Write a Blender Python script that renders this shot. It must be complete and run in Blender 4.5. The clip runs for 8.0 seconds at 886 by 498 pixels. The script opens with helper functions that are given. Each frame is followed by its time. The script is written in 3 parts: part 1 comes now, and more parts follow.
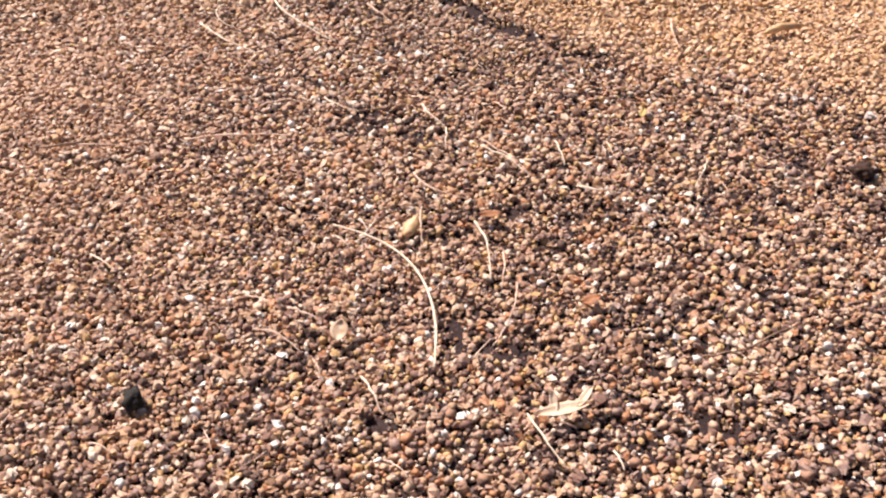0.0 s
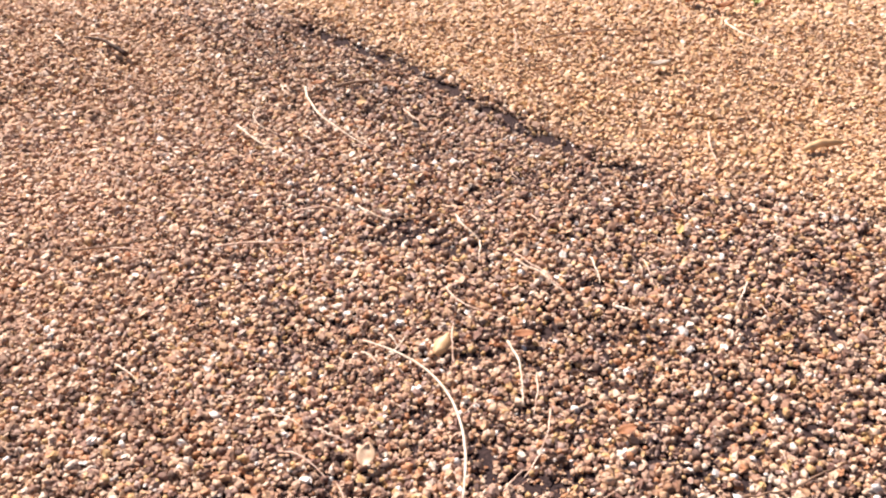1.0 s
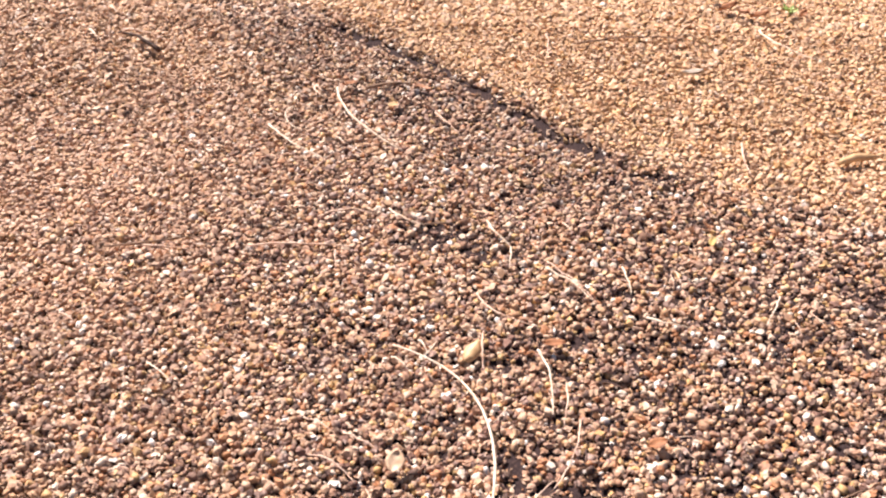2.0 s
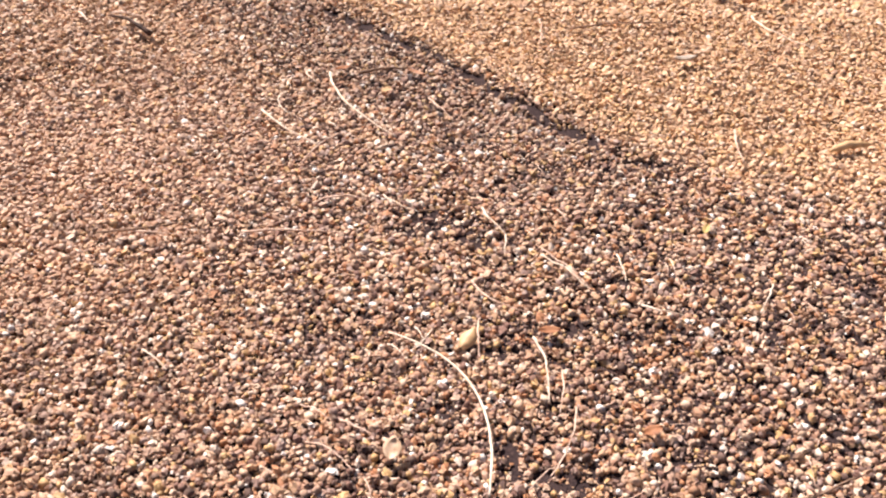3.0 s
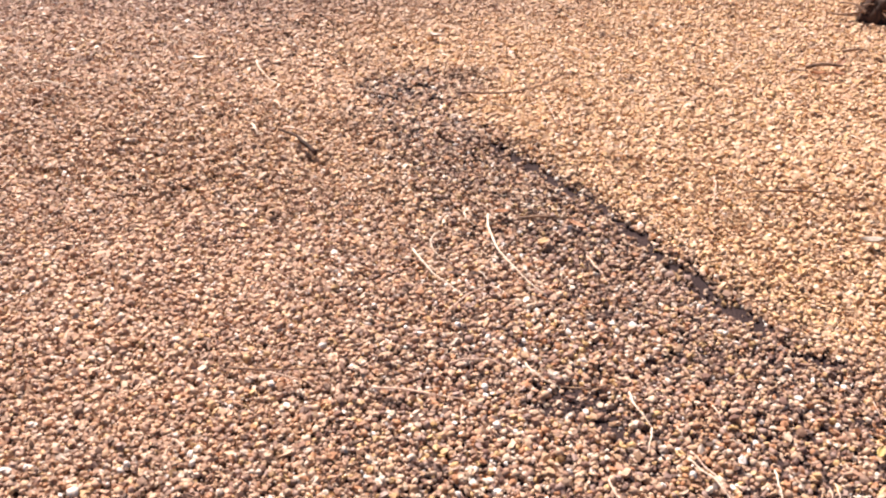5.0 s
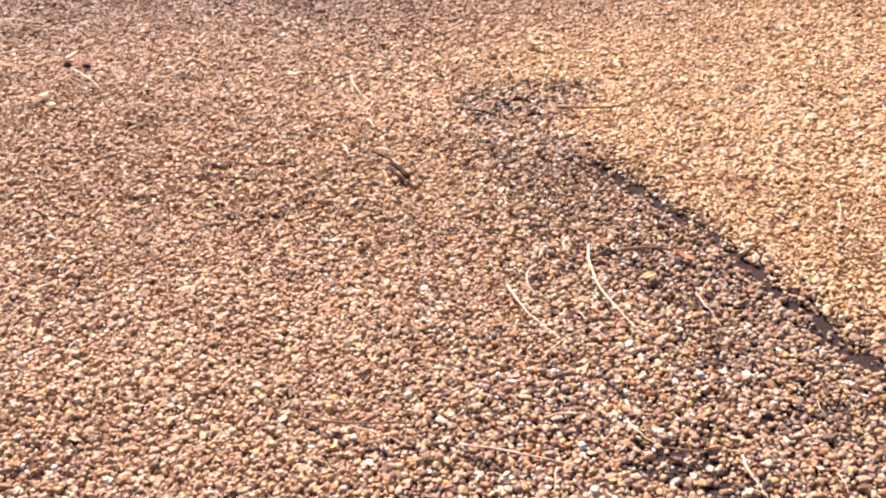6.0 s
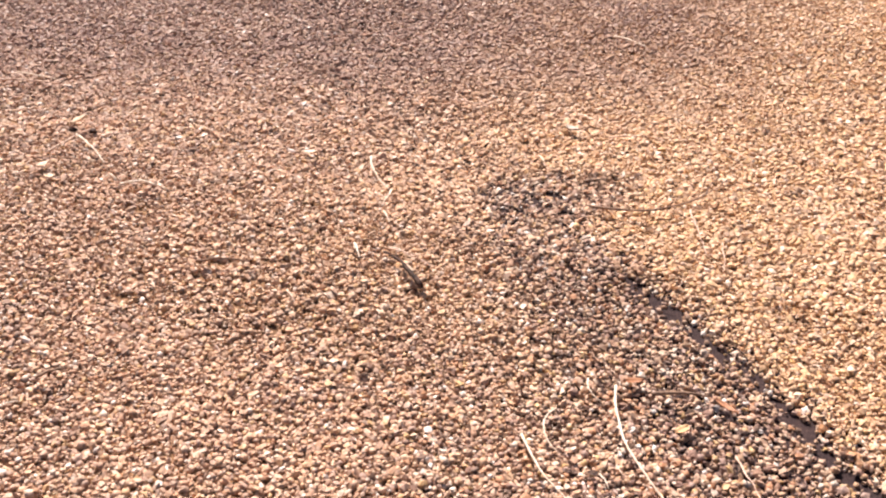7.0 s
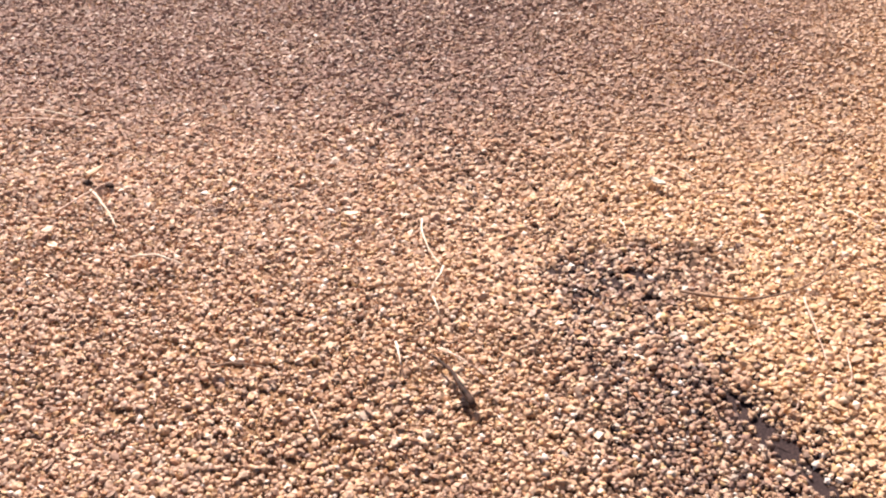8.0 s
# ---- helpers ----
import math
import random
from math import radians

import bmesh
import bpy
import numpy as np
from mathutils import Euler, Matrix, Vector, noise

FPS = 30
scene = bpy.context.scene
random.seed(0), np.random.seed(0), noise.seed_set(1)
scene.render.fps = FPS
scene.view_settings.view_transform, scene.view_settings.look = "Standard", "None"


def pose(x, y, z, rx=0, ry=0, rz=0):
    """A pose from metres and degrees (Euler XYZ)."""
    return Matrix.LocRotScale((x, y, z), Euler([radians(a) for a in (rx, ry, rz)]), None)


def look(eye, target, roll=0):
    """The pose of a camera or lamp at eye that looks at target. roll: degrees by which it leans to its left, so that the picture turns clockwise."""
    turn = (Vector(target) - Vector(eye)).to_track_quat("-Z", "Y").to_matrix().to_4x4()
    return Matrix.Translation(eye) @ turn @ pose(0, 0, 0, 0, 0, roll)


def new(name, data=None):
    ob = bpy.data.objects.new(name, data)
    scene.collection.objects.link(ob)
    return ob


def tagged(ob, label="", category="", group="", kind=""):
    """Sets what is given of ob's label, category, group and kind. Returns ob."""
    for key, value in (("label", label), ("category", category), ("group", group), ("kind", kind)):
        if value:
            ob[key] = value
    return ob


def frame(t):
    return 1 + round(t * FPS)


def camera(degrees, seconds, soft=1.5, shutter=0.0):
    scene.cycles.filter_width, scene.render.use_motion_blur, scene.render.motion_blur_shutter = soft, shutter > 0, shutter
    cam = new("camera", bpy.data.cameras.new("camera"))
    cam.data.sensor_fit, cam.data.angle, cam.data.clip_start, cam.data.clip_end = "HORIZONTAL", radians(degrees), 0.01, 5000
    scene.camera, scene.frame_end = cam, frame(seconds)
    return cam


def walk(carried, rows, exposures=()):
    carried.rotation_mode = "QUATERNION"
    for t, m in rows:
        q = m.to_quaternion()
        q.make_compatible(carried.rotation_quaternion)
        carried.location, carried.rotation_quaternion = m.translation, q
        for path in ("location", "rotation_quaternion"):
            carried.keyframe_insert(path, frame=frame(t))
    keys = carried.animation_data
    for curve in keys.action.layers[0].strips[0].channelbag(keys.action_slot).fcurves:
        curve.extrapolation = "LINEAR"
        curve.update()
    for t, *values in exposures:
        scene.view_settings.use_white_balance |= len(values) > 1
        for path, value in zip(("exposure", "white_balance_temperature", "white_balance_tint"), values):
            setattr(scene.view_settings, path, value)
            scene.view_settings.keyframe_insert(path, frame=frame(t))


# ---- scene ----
cam = camera(47.0, 8.0, soft=2.25)
PATH = [
    (0, (0.176, -1.271, 0.946), (0.1590, 0.2980, -0.2930), -0.60),
    (0.2, (0.178, -1.257, 0.957), (0.1461, 0.3549, -0.2269), -0.48),
    (0.5, (0.182, -1.235, 0.974), (0.1620, 0.4010, -0.1770), -0.30),
    (0.7, (0.176, -1.226, 0.974), (0.1396, 0.4194, -0.1625), -0.22),
    (1, (0.166, -1.213, 0.973), (0.0950, 0.4490, -0.1380), -0.10),
    (1.2, (0.158, -1.211, 0.973), (0.0479, 0.4599, -0.1210), -0.18),
    (1.5, (0.145, -1.208, 0.972), (0.0220, 0.4480, -0.1420), -0.30),
    (1.7, (0.145, -1.205, 0.975), (0.0350, 0.4570, -0.1320), 0.50),
    (2.8, (0.124, -1.205, 0.990), (0.0300, 0.4340, -0.1530), 1.20),
    (3, (0.126, -1.202, 0.988), (0.0510, 0.4380, -0.1540), 1.50),
    (3.5, (0.122, -1.187, 0.990), (0.0650, 0.4690, -0.1300), 1.80),
    (3.8, (0.120, -1.176, 0.997), (0.0798, 0.5133, -0.0730), 1.86),
    (4, (0.119, -1.169, 1.001), (0.0080, 0.5260, -0.0550), 1.90),
    (4.2, (0.105, -1.160, 1.010), (-0.0720, 0.5477, -0.0159), 2.38),
    (4.5, (0.085, -1.146, 1.024), (-0.1020, 0.5830, 0.0350), 3.10),
    (4.8, (0.101, -1.084, 1.037), (-0.1939, 0.6305, 0.0507), 3.04),
    (5, (0.111, -1.043, 1.046), (-0.2740, 0.6430, 0.0420), 3.00),
    (5.2, (0.121, -1.018, 1.058), (-0.4160, 0.5980, 0.0080), 1.40),
    (6.3, (0.071, -0.803, 1.065), (-0.5170, 0.8260, 0.0650), -0.50),
    (6.5, (0.052, -0.734, 1.104), (-0.5280, 0.9050, 0.1160), 1.20),
    (6.7, (0.044, -0.686, 1.109), (-0.5551, 0.9417, 0.1134), 1.24),
    (7, (0.032, -0.614, 1.117), (-0.6250, 1.0020, 0.1360), 1.30),
    (7.2, (-0.001, -0.532, 1.107), (-0.6833, 1.0689, 0.1218), 0.42),
    (7.35, (-0.026, -0.471, 1.100), (-0.7354, 1.1262, 0.1273), -0.24),
    (7.5, (-0.051, -0.410, 1.092), (-0.8110, 1.1930, 0.1690), -0.90),
    (7.6, (-0.065, -0.365, 1.098), (-0.8290, 1.2447, 0.1907), -0.84),
    (7.7, (-0.078, -0.321, 1.104), (-0.8298, 1.2802, 0.1703), -0.78),
    (8, (-0.119, -0.187, 1.122), (-0.8990, 1.3500, 0.1080), -0.60),
]
walk(cam, [(t, look(eye, target, roll)) for t, eye, target, roll in PATH],
     exposures=[(0, 0.74), (0.5, 0.85), (1, 0.96), (1.5, 1.05), (3, 0.93), (4.5, 0.97), (6.5, 1.04), (8, 1.02)])

# ---- sun and sky ----
SUN_AZ = Vector((-0.72, 0.69))          # plan direction towards the sun
SUN_EL = radians(50)
flat = SUN_AZ.normalized() * math.cos(SUN_EL)
sun_dir = Vector((flat.x, flat.y, math.sin(SUN_EL)))
world = bpy.data.worlds.new("world")
scene.world = world
world.use_nodes = True
wn, wl = world.node_tree.nodes, world.node_tree.links
sky = wn.new("ShaderNodeTexSky")
sky.sky_type, sky.sun_disc = "NISHITA", False
sky.air_density, sky.dust_density, sky.ozone_density = 0.7, 2.5, 0.4
sky.sun_elevation = SUN_EL
sky.sun_rotation = math.atan2(sun_dir.x, sun_dir.y)
wl.new(sky.outputs[0], wn["Background"].inputs[0])
wn["Background"].inputs[1].default_value = 0.05
sun = new("sun", bpy.data.lights.new("sun", "SUN"))
sun.data.energy, sun.data.angle, sun.data.color = 5.0, radians(0.55), (1.0, 0.885, 0.805)
sun.matrix_world = look(sun_dir * 20, (0, 0, 0))


# ---- node helpers ----
class Mat:
    """A small wrapper to wire node materials."""

    def __init__(self, name, rough=0.8, spec=0.4):
        self.m = bpy.data.materials.new(name)
        self.m.use_nodes = True
        self.n, self.l = self.m.node_tree.nodes, self.m.node_tree.links
        self.b = self.n["Principled BSDF"]
        self.b.inputs["Roughness"].default_value = rough
        self.b.inputs["Specular IOR Level"].default_value = spec

    def put(self, value, socket):
        if isinstance(value, bpy.types.NodeSocket):
            self.l.new(value, socket)
        else:
            socket.default_value = value

    def math(self, op, a, b=0.0, c=0.0, clamp=False):
        q = self.n.new("ShaderNodeMath")
        q.operation, q.use_clamp = op, clamp
        for v, s in zip((a, b, c), q.inputs):
            self.put(v, s)
        return q.outputs[0]

    def span(self, v, lo, hi, a=0.0, b=1.0):
        q = self.n.new("ShaderNodeMapRange")
        q.interpolation_type = "SMOOTHSTEP"
        for x, s in zip((v, lo, hi, a, b), q.inputs):
            self.put(x, s)
        return q.outputs[0]

    def mix(self, f, a, b, kind="MIX"):
        q = self.n.new("ShaderNodeMix")
        q.data_type, q.blend_type = "RGBA", kind
        for v, s in ((f, q.inputs[0]), (a, q.inputs[6]), (b, q.inputs[7])):
            self.put(v if not isinstance(v, tuple) or len(v) == 4 else (*v, 1), s)
        return q.outputs[2]

    def ramp(self, v, stops, hard=False):
        q = self.n.new("ShaderNodeValToRGB")
        e = q.color_ramp.elements
        q.color_ramp.interpolation = "CONSTANT" if hard else "LINEAR"
        while len(e) < len(stops):
            e.new(0.5)
        for k, (p, c) in zip(e, stops):
            k.position, k.color = p, (*c, 1)
        self.l.new(v, q.inputs[0])
        return q.outputs[0]

    def noise(self, scale, detail=4.0, rough=0.6, at=None):
        q = self.n.new("ShaderNodeTexNoise")
        q.inputs["Scale"].default_value, q.inputs["Detail"].default_value = scale, detail
        q.inputs["Roughness"].default_value = rough
        self.l.new(at or self.place(), q.inputs["Vector"])
        return q.outputs["Fac"]

    def place(self):
        return self.n.new("ShaderNodeNewGeometry").outputs["Position"]

    def local(self):
        return self.n.new("ShaderNodeTexCoord").outputs["Object"]

    def relief(self, height, strength, distance):
        q = self.n.new("ShaderNodeBump")
        q.inputs["Strength"].default_value, q.inputs["Distance"].default_value = strength, distance
        self.l.new(height, q.inputs["Height"])
        self.l.new(q.outputs[0], self.b.inputs["Normal"])

    def colour(self, c):
        self.put(c if not isinstance(c, tuple) else (*c, 1), self.b.inputs["Base Color"])
        return self


# The worn line across the gravel: NX * x + NY * y = NC; positive on the sun-bleached side.
NX, NY, NC = 0.714, 0.700, 0.726

STONES = [
    (0.00, (0.100, 0.056, 0.047)), (0.08, (0.20, 0.105, 0.082)), (0.17, (0.37, 0.208, 0.139)),
    (0.29, (0.51, 0.315, 0.194)), (0.40, (0.46, 0.292, 0.212)), (0.52, (0.58, 0.385, 0.268)),
    (0.63, (0.45, 0.205, 0.100)), (0.70, (0.33, 0.215, 0.180)), (0.78, (0.65, 0.475, 0.352)),
    (0.865, (0.56, 0.350, 0.158)), (0.925, (0.74, 0.61, 0.504)), (0.972, (0.84, 0.78, 0.735)),
]


def zones(k, back=0.0):
    """Broad areas of the gravel: dusty and bleached beyond the line; pale to the left; washed clean along
    the line and at its far end; rosy far away. back: how far the dust keeps off the line."""
    sep = k.n.new("ShaderNodeSeparateXYZ")
    k.l.new(k.place(), sep.inputs[0])
    x, y = sep.outputs[0], sep.outputs[1]
    broad = k.noise(1.7, 3, 0.55)
    line = k.math("ADD", k.math("MULTIPLY", x, NX), k.math("SUBTRACT", k.math("MULTIPLY", y, NY), NC + back))
    fray = k.math("SUBTRACT", k.noise(9, 4), 0.5)
    # on the near side the dust draws back from the line, and its edge is frayed more
    line = k.math("SUBTRACT", line, k.math("MAXIMUM", 0.0, k.math("SUBTRACT", k.math("MULTIPLY", x, 0.30), 0.115)))
    d = k.math("ADD", line, k.math("MULTIPLY", fray, k.span(x, 0.2, 0.7, 0.10, 0.34)))
    # past the far patch the edge of the dust is lost
    dusty = k.span(d, k.span(x, -0.95, -0.45, -0.42, -0.02), k.math("ADD", k.span(x, 0.2, 0.8, 0.05, 0.14), k.span(x, -0.95, -0.45, 0.30, 0.0)))
    tan = k.math("MULTIPLY", k.span(k.math("ADD", y, k.math("MULTIPLY", fray, 0.7)), 0.55, 1.15, 0.0, 0.40), k.span(k.math("ADD", x, k.math("MULTIPLY", fray, 0.7)), -1.7, -0.9))
    dusty = dusty if back else k.math("MAXIMUM", dusty, tan)
    dusty = k.math("MULTIPLY", dusty, k.span(x, -1.6, -0.8, 0.25, 1.0))
    ex = k.math("MULTIPLY", k.math("ADD", k.math("ADD", x, 0.578), k.math("MULTIPLY", fray, 0.16)), 1 / 0.19)
    ey = k.math("MULTIPLY", k.math("ADD", k.math("SUBTRACT", k.math("SUBTRACT", y, 1.626), k.math("MULTIPLY", k.math("ADD", x, 0.578), 0.45)), k.math("MULTIPLY", fray, 0.16)), 1 / 0.165)
    patch = k.span(k.math("ADD", k.math("MULTIPLY", ex, ex), k.math("MULTIPLY", ey, ey)), 0.6, 1.25, 1.0, 0.0)
    left = k.math("MULTIPLY", k.span(k.math("ADD", x, k.math("MULTIPLY", fray, 0.5)), -0.75, -0.05, 1.0, 0.0), k.span(broad, 0.35, 0.60, 0.55, 0.95))
    left = k.math("MULTIPLY", left, k.span(y, -0.5, 0.5, 0.62, 1.0))
    washed = k.math("MULTIPLY", k.span(d, -0.38, -0.20), k.span(d, -0.03, 0.02, 1.0, 0.0))
    along = k.math("SUBTRACT", k.math("MULTIPLY", x, NY), k.math("MULTIPLY", y, NX))
    washed = k.math("MULTIPLY", washed, k.span(k.math("ADD", along, k.math("MULTIPLY", fray, 0.2)), -1.52, -1.32))
    washed = k.math("MULTIPLY", washed, k.math("MULTIPLY", k.span(y, 0.2, 0.8, 0.45, 1.0), k.span(x, 0.35, 0.65, 1.0, 0.2)))
    washed = k.math("MAXIMUM", washed, patch)
    clean = k.math("SUBTRACT", 1.0, k.math("MULTIPLY", washed, 0.80))
    dusty, left = k.math("MULTIPLY", dusty, clean), k.math("MULTIPLY", left, clean)
    if back:
        left = k.math("MULTIPLY", left, k.span(d, -0.45, -0.30, 1.0, 0.0))
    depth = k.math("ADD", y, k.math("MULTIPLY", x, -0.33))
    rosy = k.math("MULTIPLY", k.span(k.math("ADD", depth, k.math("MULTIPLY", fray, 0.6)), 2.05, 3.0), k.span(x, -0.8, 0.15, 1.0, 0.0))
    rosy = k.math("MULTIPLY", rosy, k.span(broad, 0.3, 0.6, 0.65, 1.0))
    return dusty, left, washed, rosy


def stone_tint(k, rnd):
    """Stone colour: a palette by chance, then dusted or washed over broad areas."""
    dusty, left, washed, rosy = zones(k)
    c = k.ramp(rnd, STONES, hard=True)
    # the stones come in loose drifts, some rusty, some greyer
    drift = k.noise(13, 3, 0.6)
    c = k.mix(k.span(drift, 0.54, 0.72, 0.0, 0.38), c, (0.52, 0.27, 0.115))
    c = k.mix(k.span(drift, 0.28, 0.45, 0.26, 0.0), c, (0.28, 0.165, 0.135))
    c = k.mix(k.math("MULTIPLY", washed, 0.20), c, (0.23, 0.150, 0.122))
    # no two stones hold the same dust
    take = k.math("ADD", 0.60, k.math("MULTIPLY", k.math("FRACT", k.math("MULTIPLY", rnd, 13.7)), 0.80))
    hue = k.math("FRACT", k.math("MULTIPLY", rnd, 57.3))
    pale = k.mix(hue, (0.62, 0.43, 0.33), (0.66, 0.385, 0.235))
    gold = k.mix(hue, (0.74, 0.50, 0.34), (0.74, 0.450, 0.205))
    c = k.mix(k.math("MULTIPLY", k.math("MULTIPLY", left, 0.50), take), c, pale)
    c = k.mix(k.math("MULTIPLY", k.math("MULTIPLY", dusty, 0.56), take), c, gold)
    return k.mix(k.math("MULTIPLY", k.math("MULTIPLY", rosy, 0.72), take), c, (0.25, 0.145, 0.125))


def stone_material(name, single):
    k = Mat(name, 0.55, 0.45)
    if single:
        rnd = k.n.new("ShaderNodeObjectInfo").outputs["Random"]
    else:
        rnd = k.n.new("ShaderNodeNewGeometry").outputs["Random Per Island"]
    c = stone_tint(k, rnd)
    grain = k.noise(420, 3, 0.7)
    c = k.mix(k.span(grain, 0.40, 0.75, 0.0, 0.30), c, (0.17, 0.11, 0.075))
    c = k.mix(k.span(k.noise(150, 2), 0.52, 0.75, 0.0, 0.18), c, (0.60, 0.46, 0.31))
    k.colour(c)
    k.put(k.span(rnd, 0.0, 1.0, 0.82, 0.52), k.b.inputs["Roughness"])
    k.relief(grain, 0.35, 0.0012)
    return k.m


def membrane_material():
    """Dark bitumen sheet under the stones, with grit and dust lying on it."""
    k = Mat("bitumen_sheet", 0.95, 0.12)
    grit = k.noise(260, 4, 0.7)
    dust = k.noise(22, 4, 0.6)
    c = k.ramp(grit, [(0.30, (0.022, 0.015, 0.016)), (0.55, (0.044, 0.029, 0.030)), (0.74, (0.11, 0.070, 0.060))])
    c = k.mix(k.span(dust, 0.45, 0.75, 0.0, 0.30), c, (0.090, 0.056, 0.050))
    # sand lies between the stones where they are dusty
    dusty, left, washed, rosy = zones(k, 0.07)
    c = k.mix(k.math("MULTIPLY", k.math("MAXIMUM", k.math("MULTIPLY", dusty, 0.75), k.math("MULTIPLY", left, 0.65)), k.span(grit, 0.3, 0.55, 0.55, 1.0)), c, (0.40, 0.225, 0.115))
    k.colour(c).relief(grit, 0.6, 0.003)
    return k.m


def far_gravel_material():
    """Gravel beyond the loose stones: cells of stone size with their own colour."""
    k = Mat("far_gravel", 0.7, 0.35)
    v = k.n.new("ShaderNodeTexVoronoi")
    v.inputs["Scale"].default_value = 85
    k.l.new(k.place(), v.inputs["Vector"])
    sep = k.n.new("ShaderNodeSeparateColor")
    k.l.new(v.outputs["Color"], sep.inputs[0])
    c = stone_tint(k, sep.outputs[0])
    dist = v.outputs["Distance"]
    # cell edges are painted dark to imitate the shaded gaps between stones
    c = k.mix(k.span(dist, 0.30, 0.66, 0.04, 0.80), c, (0.060, 0.038, 0.032))
    k.colour(c)
    k.relief(k.span(dist, 0.0, 0.8, 1.0, 0.0), 1.0, 0.006)
    return k.m


def stem_material(name, light, dark):
    k = Mat(name, 0.75, 0.15)
    long = k.noise(60, 4, 0.6, k.local())
    c = k.mix(k.span(long, 0.35, 0.7), (*light,), (*dark,))
    spots = k.noise(400, 2, 0.6, k.local())
    c = k.mix(k.span(spots, 0.60, 0.8, 0.0, 0.5), c, tuple(v * 0.45 for v in dark))
    k.colour(c).relief(spots, 0.4, 0.0006)
    return k.m


def plain_material(name, light, dark, scale=40.0, rough=0.7, bump=0.4, depth=0.001, spec=0.4):
    k = Mat(name, rough, spec)
    a = k.noise(scale, 5, 0.65, k.local())
    k.colour(k.mix(k.span(a, 0.3, 0.72), light, dark)).relief(k.noise(scale * 5, 3, 0.6, k.local()), bump, depth)
    return k.m


STRAW = stem_material("straw", (0.86, 0.74, 0.61), (0.66, 0.50, 0.38))
PINKISH = stem_material("pink_stem", (0.80, 0.60, 0.48), (0.50, 0.31, 0.23))
BROWN = stem_material("brown_twig", (0.30, 0.19, 0.13), (0.13, 0.08, 0.06))
BARK = stem_material("dark_bark", (0.085, 0.048, 0.037), (0.022, 0.014, 0.012))
LEAF_TAN = plain_material("tan_leaf", (0.64, 0.43, 0.24), (0.46, 0.28, 0.14), 45, 0.5)
LEAF_PALE = plain_material("pale_leaf", (0.64, 0.47, 0.34), (0.46, 0.30, 0.19), 60, 0.55)
LEAF_LIGHT = plain_material("light_leaf", (0.80, 0.62, 0.47), (0.62, 0.44, 0.31), 60, 0.55)
LEAF_GREY = plain_material("grey_leaf", (0.52, 0.45, 0.38), (0.30, 0.24, 0.20), 60, 0.6)
LEAF_RUST = plain_material("rust_leaf", (0.40, 0.17, 0.075), (0.20, 0.085, 0.045), 60, 0.6)
LEAF_YELLOW = plain_material("yellow_leaf", (0.54, 0.40, 0.15), (0.36, 0.26, 0.09), 60, 0.6)
LEAF_GREEN = plain_material("green_leaf", (0.34, 0.43, 0.12), (0.20, 0.29, 0.07), 80, 0.5)
CHAR = plain_material("dark_clod", (0.035, 0.028, 0.025), (0.015, 0.012, 0.012), 90, 0.85, 0.9, 0.003)


# ---- ground ----
X0, X1, Y0, Y1 = -4.4, 2.1, -0.75, 4.8

BARE = []


def bare(x, y, half_length, half_width, heading, amount):
    """A spot where the stones are scraped away from the sheet."""
    BARE.append((x, y, half_length, half_width, heading, amount))


# along the worn line
bare(-0.283, 1.285, 0.052, 0.018, -42, 1.38)
bare(-0.215, 1.226, 0.047, 0.022, -39, 1.50)
bare(-0.145, 1.161, 0.058, 0.016, -47, 0.94)
bare(-0.065, 1.095, 0.057, 0.016, -32, 0.75)
bare(0.016, 1.020, 0.067, 0.018, -53, 0.75)
bare(0.084, 0.941, 0.047, 0.023, -45, 0.75)
bare(0.134, 0.876, 0.043, 0.016, -60, 0.75)
bare(0.180, 0.820, 0.039, 0.018, -39, 0.90)
bare(0.234, 0.761, 0.049, 0.020, -54, 1.10)
bare(0.286, 0.705, 0.036, 0.024, -39, 1.30)
bare(0.337, 0.667, 0.033, 0.024, -36, 1.30)
# hollows near the bent stem
bare(0.057, 0.315, 0.075, 0.042, -22, 0.74)
bare(0.005, 0.291, 0.040, 0.020, 0, 0.75)
bare(0.113, 0.276, 0.040, 0.020, -20, 0.90)
bare(0.235, 0.522, 0.060, 0.022, 20, 0.83)
bare(0.167, 0.468, 0.035, 0.020, 10, 0.75)
bare(0.437, 0.581, 0.070, 0.022, 20, 0.68)
bare(0.617, 0.431, 0.050, 0.030, 0, 0.50)
bare(0.268, 0.039, 0.022, 0.014, 0, 0.90)
bare(0.201, 0.032, 0.035, 0.020, 0, 0.60)
bare(0.085, 0.413, 0.050, 0.016, 0, 0.50)
bare(-0.082, 0.036, 0.080, 0.030, -20, 0.42)
bare(0.502, 0.425, 0.060, 0.020, 0, 0.35)
bare(0.175, -0.014, 0.040, 0.018, 30, 0.85)
bare(0.276, -0.036, 0.055, 0.016, -5, 0.75)
bare(0.278, 0.045, 0.028, 0.016, 0, 0.70)
bare(0.338, -0.060, 0.022, 0.016, 0, 0.50)
bare(0.358, 0.077, 0.020, 0.014, 0, 0.50)
bare(0.093, -0.157, 0.030, 0.018, -40, 0.65)
bare(0.173, -0.226, 0.024, 0.016, 0, 0.85)
bare(0.227, -0.204, 0.030, 0.020, 0, 0.65)
bare(0.214, -0.267, 0.045, 0.030, -20, 0.62)
bare(0.271, -0.273, 0.045, 0.018, 10, 0.90)
bare(-0.096, 0.012, 0.070, 0.030, 0, 0.42)
bare(0.062, -0.211, 0.030, 0.018, 0, 0.60)
bare(-0.048, -0.276, 0.020, 0.012, 0, 0.70)
bare(-0.221, -0.171, 0.020, 0.009, 10, 1.00)
bare(0.085, -0.401, 0.018, 0.014, -20, 1.20)
